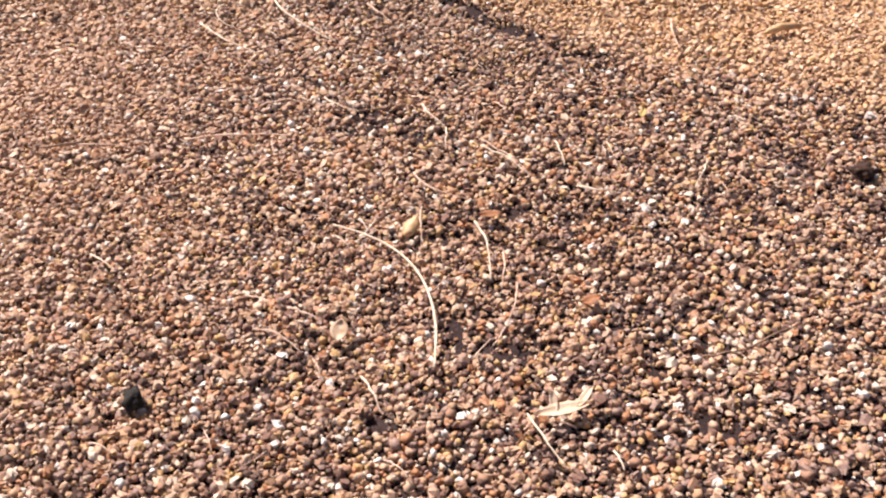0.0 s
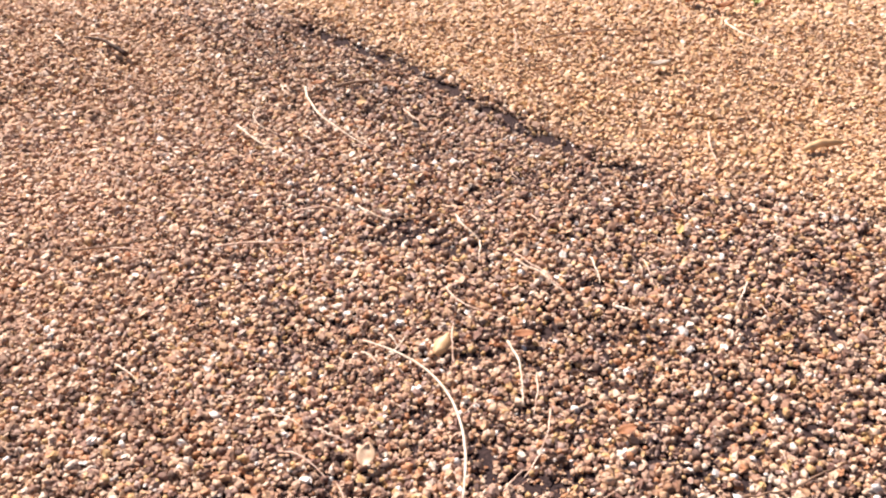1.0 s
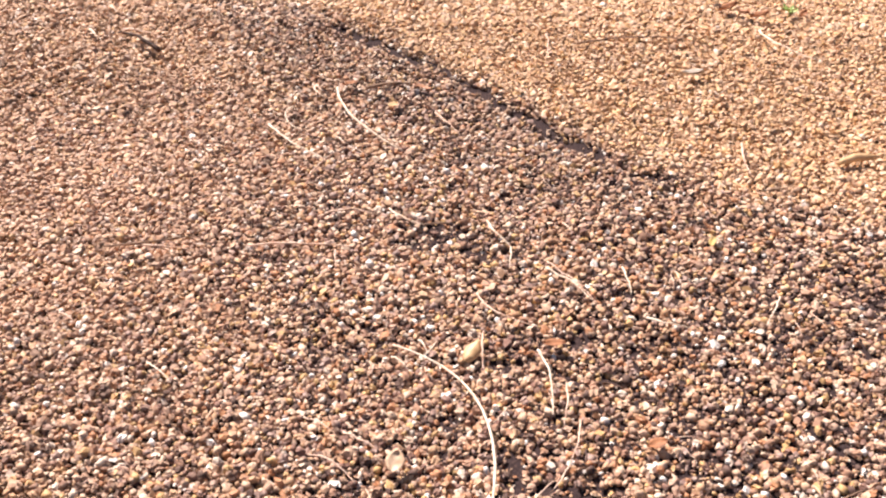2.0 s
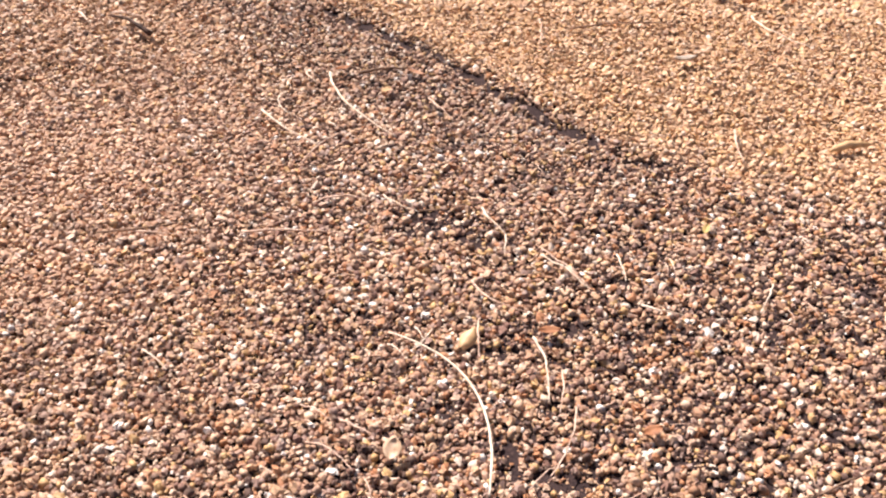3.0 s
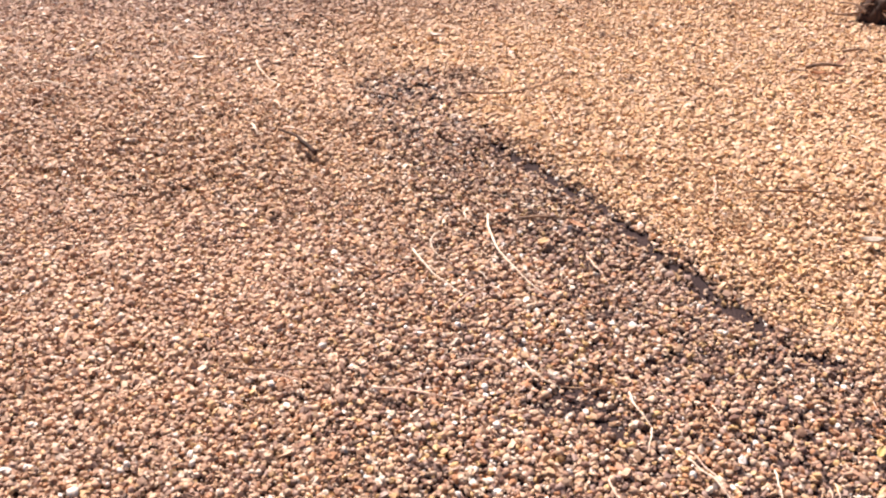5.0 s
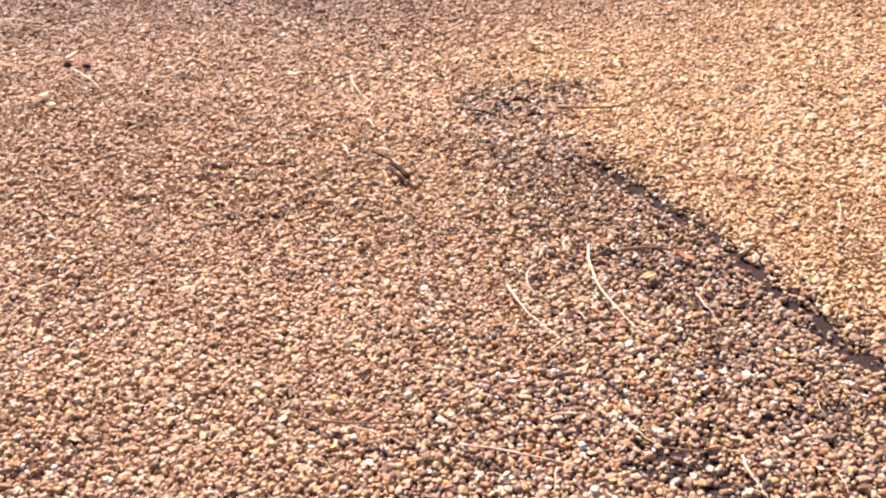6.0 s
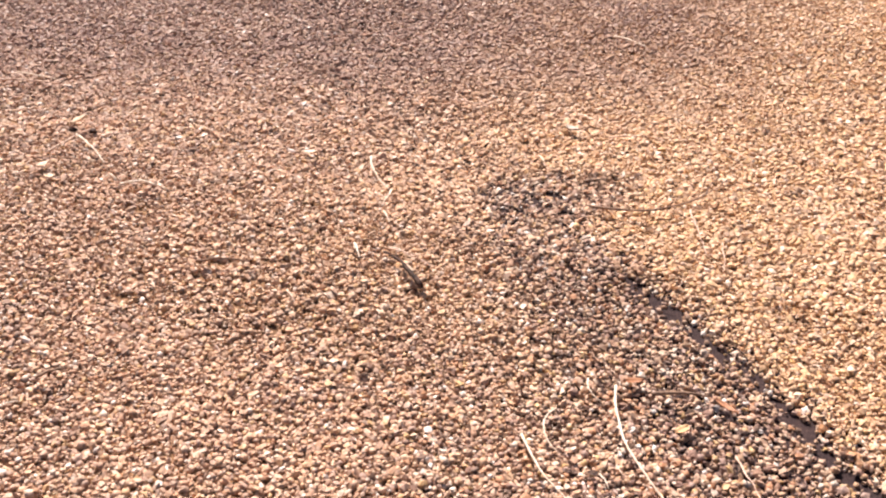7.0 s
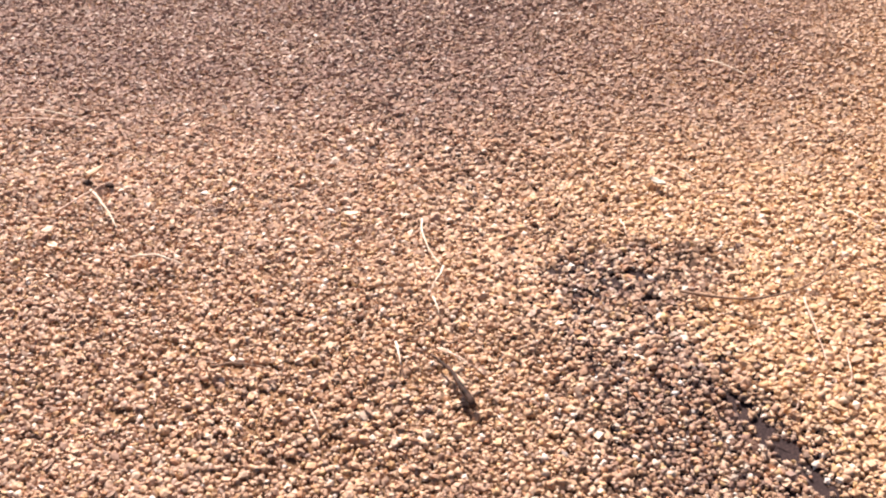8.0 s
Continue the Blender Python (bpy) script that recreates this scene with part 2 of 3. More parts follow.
bare(-0.060, -0.339, 0.030, 0.014, 0, 0.65)
bare(0.503, -0.408, 0.060, 0.020, 20, 0.65)
bare(-0.157, -0.421, 0.050, 0.014, 0, 0.50)
bare(-0.282, -0.506, 0.022, 0.014, 0, 0.90)
bare(0.348, -0.343, 0.025, 0.014, 0, 0.70)
bare(0.707, -0.280, 0.050, 0.020, 0, 0.45)
bare(0.415, -0.498, 0.040, 0.016, 20, 0.50)
# the far patch
bare(-0.580, 1.634, 0.026, 0.016, 0, 1.30)
bare(-0.521, 1.567, 0.024, 0.016, 20, 0.85)
bare(-0.675, 1.674, 0.060, 0.045, 20, 0.45)
bare(-0.712, 1.586, 0.050, 0.040, 20, 0.50)
bare(-0.639, 1.515, 0.045, 0.030, 20, 0.50)
bare(-0.476, 1.744, 0.060, 0.045, 20, 0.45)
bare(-0.601, 1.582, 0.050, 0.030, 20, 0.50)
bare(-0.485, 1.663, 0.050, 0.030, 20, 0.45)
bare(-0.624, 1.734, 0.060, 0.030, 20, 0.45)
# thin places away from the line
bare(-1.257, 0.888, 0.050, 0.022, 10, 0.59)
bare(-1.127, 0.918, 0.035, 0.016, 10, 0.72)
bare(-1.016, 0.948, 0.060, 0.020, 10, 0.65)
bare(-0.992, 0.862, 0.030, 0.020, 0, 0.59)
bare(-1.123, 0.994, 0.070, 0.014, 20, 0.52)
bare(-1.279, 0.993, 0.040, 0.016, 10, 0.59)
bare(-1.232, 0.788, 0.040, 0.016, 0, 0.52)
bare(-1.046, 1.047, 0.030, 0.020, 0, 0.52)
bare(-0.902, 0.813, 0.030, 0.020, 0, 0.59)
bare(-1.476, 1.118, 0.050, 0.030, 0, 0.45)
bare(-1.070, 1.314, 0.040, 0.015, 0, 0.45)
bare(-0.893, 0.866, 0.030, 0.020, 0, 0.45)
bare(0.387, 1.429, 0.050, 0.016, 0, 0.45)
bare(0.244, 1.374, 0.030, 0.014, 0, 0.52)
bare(0.476, 1.259, 0.100, 0.010, 0, 0.45)
bare(0.061, 1.329, 0.040, 0.020, 0, 0.39)
TABLE = np.random.RandomState(7).rand(64, 64)


def wave(x, y, size):
    """Smooth value noise between 0 and 1 over the plan, for arrays."""
    u, v = np.asarray(x) / size + 1000.0, np.asarray(y) / size + 1000.0
    i, j = np.floor(u).astype(int), np.floor(v).astype(int)
    f, g = u - i, v - j
    f, g = f * f * (3 - 2 * f), g * g * (3 - 2 * g)
    a, b = TABLE[i % 64, j % 64], TABLE[(i + 1) % 64, j % 64]
    c, d = TABLE[i % 64, (j + 1) % 64], TABLE[(i + 1) % 64, (j + 1) % 64]
    return (a * (1 - f) + b * f) * (1 - g) + (c * (1 - f) + d * f) * g


def bareness(x, y):
    out = np.zeros(np.shape(x))
    rough = 0.40 + 1.0 * wave(x, y, 0.022)
    for cx, cy, a, b, h, s in BARE:
        ca, sa = math.cos(radians(h)), math.sin(radians(h))
        u, v = (x - cx) * ca + (y - cy) * sa, -(x - cx) * sa + (y - cy) * ca
        q = (u / a) ** 2 + (v / b) ** 2
        out = np.maximum(out, s * np.clip(1.6 - q, 0, 1) * rough)
    d = NX * x + NY * y - NC
    strip = np.clip((d + 0.45) / 0.2, 0, 1) * np.clip((0.02 - d) / 0.04, 0, 1)
    near = np.clip((0.9 - y) / 0.8, 0, 1)
    out = np.maximum(out, strip * (0.05 + np.clip((wave(x, y, 0.05) - 0.60) * 3.0, 0, 1) * (0.15 + 0.40 * near)))
    thin = np.clip((x - 0.05) / 0.35, 0, 1) * np.clip((0.62 - y) / 0.35, 0, 1)
    out = np.maximum(out, thin * np.clip(0.15 + 0.75 * (wave(x, y, 0.045) - 0.35), 0, 0.55))
    return np.clip(out, 0, 0.88)


def height(x, y):
    """Relief of the gravel bed, a centimetre or two."""
    d = NX * x + NY * y - NC
    h = 0.022 * (wave(x, y, 0.55) - 0.5) + 0.010 * (wave(x, y, 0.17) - 0.5)
    lip = np.exp(-((d - 0.05) / 0.05) ** 2) * np.clip((0.8 - np.abs(x - 0.1)) / 0.4, 0, 1)
    edge = np.clip((np.minimum(np.minimum(x - X0, X1 - x), np.minimum(y - Y0, Y1 - y))) / 0.3, 0, 1)
    return (h + 0.008 * lip - 0.005 * bareness(x, y)) * edge - 0.021


def mesh_from(name, verts, faces, mats, which=None, smooth=True):
    """One mesh from arrays: verts (n, 3), faces (m, k)."""
    me = bpy.data.meshes.new(name)
    m, k = faces.shape
    me.vertices.add(len(verts))
    me.vertices.foreach_set("co", np.ascontiguousarray(verts, dtype=np.float32).ravel())
    me.loops.add(m * k)
    me.loops.foreach_set("vertex_index", np.ascontiguousarray(faces, dtype=np.int32).ravel())
    me.polygons.add(m)
    me.polygons.foreach_set("loop_start", np.arange(0, m * k, k, dtype=np.int32))
    if which is not None:
        me.polygons.foreach_set("material_index", which.astype(np.int32))
    me.polygons.foreach_set("use_smooth", np.broadcast_to(np.asarray(smooth), (m,)).copy())
    for q in mats:
        me.materials.append(q)
    me.update(calc_edges=True)
    me.validate()
    return me


def lines(a, b, step):
    far = np.array([0.4, 1.2, 3, 8, 20, 50, 120, 300, 700, 1500.0])
    return np.concatenate([(a - far)[::-1], np.linspace(a, b, int((b - a) / step)), b + far])


gx, gy = lines(X0, X1, 0.03), lines(Y0, Y1, 0.03)
mx, my = np.meshgrid(gx, gy)
inside = (mx >= X0) & (mx <= X1) & (my >= Y0) & (my <= Y1)
mz = np.where(inside, height(mx, my) - 0.004, -0.017)
ii = np.arange(len(gx) * len(gy)).reshape(len(gy), len(gx))
quads = np.stack([ii[:-1, :-1], ii[:-1, 1:], ii[1:, 1:], ii[1:, :-1]], -1).reshape(-1, 4)
mid = np.stack([mx, my], -1).reshape(-1, 2)[quads].mean(1)
# loose stones lie within this wedge of ground
LEFT = ((-0.47, -0.62), (-4.05, 3.08))
RIGHT = ((0.80, -0.62), (1.42, 1.6))


def in_wedge(x, y):
    l = LEFT[0][0] + (y - LEFT[0][1]) * (LEFT[1][0] - LEFT[0][0]) / (LEFT[1][1] - LEFT[0][1])
    r = RIGHT[0][0] + (y - RIGHT[0][1]) * (RIGHT[1][0] - RIGHT[0][0]) / (RIGHT[1][1] - RIGHT[0][1])
    r = np.minimum(r, 1.45)
    top = 4.45 + 0.2 * np.minimum(x, 0) - 1.0 * np.maximum(x, 0)
    return (x > np.maximum(l, -4.05)) & (x < r) & (y > -0.62) & (y < top)


outer = ~in_wedge(mid[:, 0], mid[:, 1])
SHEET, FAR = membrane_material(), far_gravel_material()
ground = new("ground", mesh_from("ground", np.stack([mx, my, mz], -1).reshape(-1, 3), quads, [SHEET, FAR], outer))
tagged(ground, "dark bitumen sheet covered with brown river gravel", "ground", kind="structure")


# ---- gravel ----
def pebble_shape(rows, cols, seed):
    """A rounded, uneven stone of unit half length."""
    r = np.random.RandomState(seed)
    v = [(0, 0, 1)]
    for i in range(1, rows):
        a = math.pi * i / rows
        for j in range(cols):
            b = 2 * math.pi * (j + 0.5 * (i % 2)) / cols
            v.append((math.sin(a) * math.cos(b), math.sin(a) * math.sin(b), math.cos(a)))
    v.append((0, 0, -1))
    v = np.array(v)
    v *= 1 + np.clip(0.21 * r.randn(len(v), 1), -0.38, 0.42)
    v += 0.10 * np.sign(v) * np.abs(v) ** 0.5
    f = []
    for j in range(cols):
        f.append((0, 1 + j, 1 + (j + 1) % cols))
    for i in range(rows - 2):
        p, q = 1 + i * cols, 1 + (i + 1) * cols
        for j in range(cols):
            e = (j + 1) % cols
            if i % 2 == 0:
                f += [(p + j, q + j, p + e), (p + e, q + j, q + e)]
            else:
                f += [(p + j, q + j, q + e), (p + j, q + e, p + e)]
    p, last = 1 + (rows - 2) * cols, len(v) - 1
    for j in range(cols):
        f.append((last, p + (j + 1) % cols, p + j))
    return v, np.array(f)


rng = np.random.RandomState(11)


def scatter(spacing, keep):
    """Uneven close spacing over the wedge, where keep(x, y) holds."""
    xs, ys = np.arange(X0, X1, spacing), np.arange(-0.62, Y1, spacing * 0.866)
    x, y = np.meshgrid(xs, ys)
    x = x + (np.arange(len(ys)) % 2)[:, None] * spacing / 2
    x = (x + rng.uniform(-0.36, 0.36, x.shape) * spacing).ravel()
    y = (y + rng.uniform(-0.36, 0.36, y.shape) * spacing).ravel()
    ok = in_wedge(x, y) & keep(x, y)
    return x[ok], y[ok]


def turns(n, tilt):
    """Random turns as n matrices: any heading, leaning by about tilt."""
    a, b, c = rng.uniform(0, 2 * np.pi, n), rng.randn(n) * tilt, rng.randn(n) * tilt
    ca, sa, cb, sb, cc, sc = np.cos(a), np.sin(a), np.cos(b), np.sin(b), np.cos(c), np.sin(c)
    one, nil = np.ones(n), np.zeros(n)
    rz = np.stack([ca, -sa, nil, sa, ca, nil, nil, nil, one], -1).reshape(n, 3, 3)
    rx = np.stack([one, nil, nil, nil, cb, -sb, nil, sb, cb], -1).reshape(n, 3, 3)
    ry = np.stack([cc, nil, sc, nil, one, nil, -sc, nil, cc], -1).reshape(n, 3, 3)
    return rz @ rx @ ry


def stones(x, y, mean, rows, cols, lift, seed):
    """Stones as (n, v, 3) corners and their faces, lying on the bed."""
    n = len(x)
    kinds = [pebble_shape(rows, cols, seed + q) for q in range(16)]
    shapes = np.stack([q[0] for q in kinds])
    long = mean * np.exp(rng.randn(n) * 0.33 - 0.03)
    long = np.minimum(long, mean * 1.75)
    size = np.stack([long, long * rng.uniform(0.58, 0.95, n), long * rng.uniform(0.42, 0.78, n)], -1)
    v = shapes[rng.randint(0, 16, n)] * size[:, None, :]
    v = np.einsum("nij,nvj->nvi", turns(n, 0.42), v)
    z = height(x, y) - 0.004 + size[:, 2] * 0.62 + lift + rng.uniform(-0.0025, 0.0050, n)
    return v + np.stack([x, y, z], -1)[:, None, :], kinds[0][1]


CLOSE_Y, NEAR_Y, HALF_Y, MID_Y, FAR_Y = 0.12, 0.75, 1.35, 1.9, 2.7
PICK = (0.05, 0.235, -0.50, -0.41)      # stretch of stones that are objects of their own


def picked(x, y):
    return (x > PICK[0]) & (x < PICK[1]) & (y > PICK[2]) & (y < PICK[3])


def dense(x, y):
    return rng.rand(*x.shape) > bareness(x, y)


corners, faces, rounded, count = [], [], [], 0
singles = []
batches = [
    (0.0079, 0.0049, 4, 5, 0.0015, lambda x, y: (y < CLOSE_Y) & dense(x, y)),
    (0.0081, 0.0051, 3, 5, 0.0015, lambda x, y: (y >= CLOSE_Y) & (y < NEAR_Y) & dense(x, y)),
    (0.0124, 0.0050, 2, 5, -0.0055, lambda x, y: (y < NEAR_Y) & (rng.rand(*x.shape) > 0.92 * bareness(x, y) ** 0.7)),
    (0.0072, 0.0028, 2, 5, -0.0015, lambda x, y: (y < 0.58) & (bareness(x, y) > 0.22) & (rng.rand(*x.shape) < 0.5)),
    (0.0092, 0.0058, 3, 4, 0.001, lambda x, y: (y >= NEAR_Y) & (y < HALF_Y) & dense(x, y)),
    (0.0096, 0.0063, 2, 5, 0.001, lambda x, y: (y >= HALF_Y) & (y < MID_Y) & dense(x, y)),
    (0.0112, 0.0068, 2, 5, 0.001, lambda x, y: (y >= MID_Y) & (y < FAR_Y) & dense(x, y)),
    (0.0126, 0.0077, 2, 4, 0.001, lambda x, y: (y >= FAR_Y) & dense(x, y)),
]
for q, (spacing, mean, rows, cols, lift, keep) in enumerate(batches):
    px, py = scatter(spacing, keep)
    v, f = stones(px, py, mean, rows, cols, lift, 100 * q)
    if q == 0:
        own = picked(px, py)
        singles = [(px[i], py[i], v[i]) for i in np.nonzero(own)[0]]
        v = v[~own]
    nv = v.shape[1]
    faces.append((f[None] + (count + np.arange(len(v)) * nv)[:, None, None]).reshape(-1, 3))
    corners.append(v.reshape(-1, 3))
    rounded.append(np.repeat(rng.rand(len(v)) < 0.35, len(f)))    # the others are broken, with facets
    count += v.shape[0] * nv
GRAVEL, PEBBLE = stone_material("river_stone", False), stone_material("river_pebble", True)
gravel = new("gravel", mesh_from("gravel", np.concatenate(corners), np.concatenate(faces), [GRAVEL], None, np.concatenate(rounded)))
tagged(gravel, "loose rounded river gravel, tan, ochre and brown, lying thin in places", "gravel", kind="stuff")
# alike pebbles share sixteen meshes
KINDS = []
for q in range(16):
    sv, sf = pebble_shape(4, 5, q)
    KINDS.append(mesh_from("pebble", sv * np.array((1, 0.78, 0.6)), sf, [PEBBLE]))
for i, (x, y, v) in enumerate(singles[:300]):
    ob = new("pebble", KINDS[i % 16])
    ob.parent = gravel
    s = 0.0050 * math.exp(rng.randn() * 0.24)
    ob.matrix_basis = Matrix.LocRotScale(v.mean(0).tolist(), Euler((rng.randn() * 0.3, rng.randn() * 0.3, rng.uniform(0, 6.28))), (s, s, s))


def top(x, y):
    """Where a light thing comes to rest on the stones."""
    return float(height(np.array(x), np.array(y))) + 0.0140


# ---- helpers for things ----
def mesh_of(bm, name, material, smooth=True):
    me = bpy.data.meshes.new(name)
    bmesh.ops.recalc_face_normals(bm, faces=bm.faces[:])
    for f in bm.faces:
        f.smooth = smooth
    bm.to_mesh(me)
    bm.free()
    me.materials.append(material)
    return me


def part(name, bm, material, parent=None, label="", smooth=True):
    ob = new(name, mesh_of(bm, name, material, smooth))
    ob.parent = parent
    return tagged(ob, label)


def tube(bm, pts, radii, sides=6):
    """A closed, tapering tube along pts."""
    rings = []
    for i, p in enumerate(pts):
        ahead = (pts[min(i + 1, len(pts) - 1)] - pts[max(i - 1, 0)]).normalized()
        side = ahead.cross(Vector((0, 0, 1)))
        side = side.normalized() if side.length > 1e-4 else Vector((1, 0, 0))
        up = side.cross(ahead)
        rings.append([bm.verts.new(p + (side * math.cos(2 * math.pi * j / sides) + up * math.sin(2 * math.pi * j / sides)) * radii[i]) for j in range(sides)])
    for a, b in zip(rings, rings[1:]):
        for j in range(sides):
            bm.faces.new((a[j], a[(j + 1) % sides], b[(j + 1) % sides], b[j]))
    bm.faces.new(rings[0][::-1])
    bm.faces.new(rings[-1])


def stem_points(length, bow, lift, seed, n=14):
    """A gently wandering bow along x, centred on the origin."""
    pts = []
    for i in range(n):
        s = i / (n - 1)
        wob = 0.004 * noise.noise(Vector((s * 5, seed * 3.7, 0.3))) * min(1, length * 8)
        arch = (lift + 0.015 * length) * math.sin(math.pi * s) + 0.0022 * noise.noise(Vector((s * 6, seed * 1.3, 9.1)))
        pts.append(Vector(((s - 0.5) * length, 4 * bow * s * (1 - s) + wob, arch)))
    return pts


def stem(name, label, x, y, heading, length, bow, thick, material, category="twig", lift=0.003, kink=False):
    """A dry stem or twig lying on the stones; bow: how far its middle stands off the chord, to its left."""
    seed = x * 13.1 + y * 7.7
    pts = stem_points(length, bow, lift, seed)
    n = len(pts)
    # it sags with the bed under it
    c, d = math.cos(radians(heading)), math.sin(radians(heading))
    for p in pts:
        p.z += 0.85 * (top(x + c * p.x - d * p.y, y + d * p.x + c * p.y) - top(x, y))
    rad = [thick * 0.5 * (1.0 - 0.55 * (i / (n - 1))) * (1 + 0.18 * noise.noise(Vector((i * 0.9, seed, 2)))) for i in range(n)]
    bm = bmesh.new()
    tube(bm, pts, rad)
    if kink:
        k = pts[n // 3]
        tube(bm, [k, k + Vector((length * 0.08, length * 0.05, 0.003)), k + Vector((length * 0.15, length * 0.12, 0.004))], [thick * 0.3, thick * 0.24, thick * 0.14])
    ob = part(name, bm, material)
    tagged(ob, label, category, "dry straws and twigs on the gravel")
    ob.matrix_basis = pose(x, y, top(x, y) + thick * 0.4 + 0.0048, 0, 0, heading)
    return ob


def leaf(name, label, x, y, heading, length, width, curl, material, lean=0.0, roll=0.0, lift=0.004, category="leaf"):
    """A dry leaf blade with a midrib, curled across and along, of real thickness."""
    bm = bmesh.new()
    nu, nv, th = 13, 6, 0.0006
    grids = []
    for side in (0, 1):
        g = []
        for i in range(nu):
            u = i / (nu - 1)
            w = width * 0.5 * (math.sin(math.pi * min(1, u * 0.96 + 0.02)) ** 0.75) * (1 + 0.10 * noise.noise(Vector((u * 6, x * 9, 1))))
            row = []
            for j in range(nv + 1):
                q = j / nv * 2 - 1
                zz = curl * (q * q) * width * 0.5 + curl * 0.35 * length * (u - 0.5) ** 2 + 0.05 * width * noise.noise(Vector((u * 4, q * 2, y * 5)))
                zz -= 0.03 * width * math.exp(-(q * 7) ** 2)
                row.append(bm.verts.new(((u - 0.5) * length, q * w, zz + side * th)))
            g.append(row)
        grids.append(g)
    a, b = grids
    for i in range(nu - 1):
        for j in range(nv):
            bm.faces.new((a[i][j], a[i][j + 1], a[i + 1][j + 1], a[i + 1][j]))
            bm.faces.new((b[i][j], b[i + 1][j], b[i + 1][j + 1], b[i][j + 1]))
        for j in (0, nv):
            bm.faces.new((a[i][j], a[i + 1][j], b[i + 1][j], b[i][j]))
    for i in (0, nu - 1):
        for j in range(nv):
            bm.faces.new((a[i][j], b[i][j], b[i][j + 1], a[i][j + 1]))
    ob = part(name, bm, material)
    tagged(ob, label, category)
    ob.matrix_basis = pose(x, y, top(x, y) + lift, roll, lean, heading)
    return ob


def lump(name, label, category, x, y, size, material, seed, flat=0.6, knobs=0.45):
    """A crumbly clod."""
    bm = bmesh.new()
    bmesh.ops.create_icosphere(bm, subdivisions=3, radius=1)
    for v in bm.verts:
        p = v.co.copy()
        k = 1 + knobs * noise.noise(p * 1.7 + Vector((seed, 0, 0))) + 0.35 * knobs * noise.noise(p * 5.0 + Vector((0, seed, 0)))
        v.co = Vector((p.x * size[0], p.y * size[1], p.z * size[0] * flat)) * k
    ob = part(name, bm, material)
    tagged(ob, label, category)
    ob.matrix_basis = pose(x, y, top(x, y) + size[0] * flat * 0.35)
    return ob


# ---- dry stems and twigs: x, y, heading, length, bow, thickness ----
PALE = "pale straw-coloured dry grass stem lying on gravel"
ROSE = "thin pinkish-brown dry stem lying on gravel"
DARK = "thin dark brown twig lying on gravel"
BENT = "long pale bent dry stem lying across bare gravel"


def straw(*a, **b):
    return stem("straw", PALE, *a, STRAW, category="straw", **b)


def rose(*a, **b):
    return stem("straw", ROSE, *a, PINKISH, category="straw", **b)


def dark(*a, **b):
    return stem("twig", DARK, *a, BROWN, **b)


def bent_stem():
    """The long stem: a slow bow that turns down into a straight tail, with a side shoot."""
    pts, rad = [], []
    x, y, h = -0.009, -0.002, radians(-24)
    for i in range(34):
        s = i / 33
        pts.append(Vector((x, y, top(x, y) + 0.002 + 0.006 * math.sin(math.pi * s) + 0.001 * noise.noise(Vector((i * 0.7, 0, 3))))))
        rad.append(0.0019 * (0.75 + 0.35 * s) * (1 + 0.12 * noise.noise(Vector((i * 0.5, 4, 0)))) * (1 if i < 30 else 0.8))
        h = radians(-25 - 80 * min(s, 0.86) + 2 * math.sin(s * 9))
        x, y = x + 0.0116 * math.cos(h), y + 0.0116 * math.sin(h)
    base = Vector((0.07, -0.11, 0))
    bm = bmesh.new()
    tube(bm, [p - base for p in pts], rad, 8)
    ob = part("straw", bm, STRAW)
    tagged(ob, BENT, "straw", "dry straws and twigs on the gravel")
    ob.matrix_basis = Matrix.Translation(base)
    bm = bmesh.new()
    k = pts[5] - base
    tube(bm, [k, k + Vector((0.010, 0.018, 0.002)), k + Vector((0.016, 0.034, 0.003))], [0.0017, 0.0014, 0.0008])
    part("shoot", bm, STRAW, ob)


bent_stem()
rose(0.132, -0.011, -87, 0.095, -0.004, 0.0034)
straw(0.223, -0.059, -80, 0.117, 0.005, 0.0043)
rose(0.251, -0.121, -95, 0.088, 0.001, 0.0034)
rose(0.261, -0.190, -100, 0.082, 0.005, 0.0034)
rose(0.166, 0.096, -38, 0.132, -0.023, 0.0034)
straw(0.265, 0.173, -49, 0.116, 0.002, 0.0031)
straw(0.360, 0.189, -83, 0.078, 0.001, 0.0034)
straw(0.417, 0.082, -16, 0.068, -0.008, 0.0041)
rose(0.447, 0.200, -84, 0.054, 0.001, 0.0029)
straw(0.589, 0.128, -115, 0.085, 0.002, 0.0034)
straw(0.145, 0.311, -61, 0.090, -0.006, 0.0038)
straw(0.166, 0.242, -92, 0.059, 0.001, 0.0034)
straw(-0.023, 0.357, -33, 0.082, -0.012, 0.0036)
dark(0.054, 0.351, 20, 0.092, -0.010, 0.0034)
rose(-0.131, 0.349, 8, 0.104, 0.011, 0.0040, lift=0.006)
dark(-0.453, 0.242, 15, 0.173, -0.015, 0.0044, lift=0.007)
rose(-0.439, 0.218, -5, 0.152, 0.000, 0.0036, lift=0.006)
rose(-0.196, 0.244, 4, 0.187, -0.007, 0.0046, lift=0.007)
rose(-0.129, 0.208, -79, 0.060, -0.002, 0.0029)
straw(-0.273, 0.619, -45, 0.205, -0.015, 0.0043)
rose(-0.200, 0.538, 67, 0.135, 0.004, 0.0041)
rose(-0.146, 0.587, -34, 0.052, 0.001, 0.0029)
straw(-0.146, 0.746, -59, 0.348, -0.036, 0.0052, lift=0.006)
straw(-0.294, 0.727, -71, 0.122, -0.024, 0.0038)
rose(0.027, 0.734, -60, 0.120, -0.005, 0.0036)
dark(-0.121, 0.915, 19, 0.104, 0.001, 0.0085)
straw(-0.342, -0.100, -41, 0.065, 0.001, 0.0031)
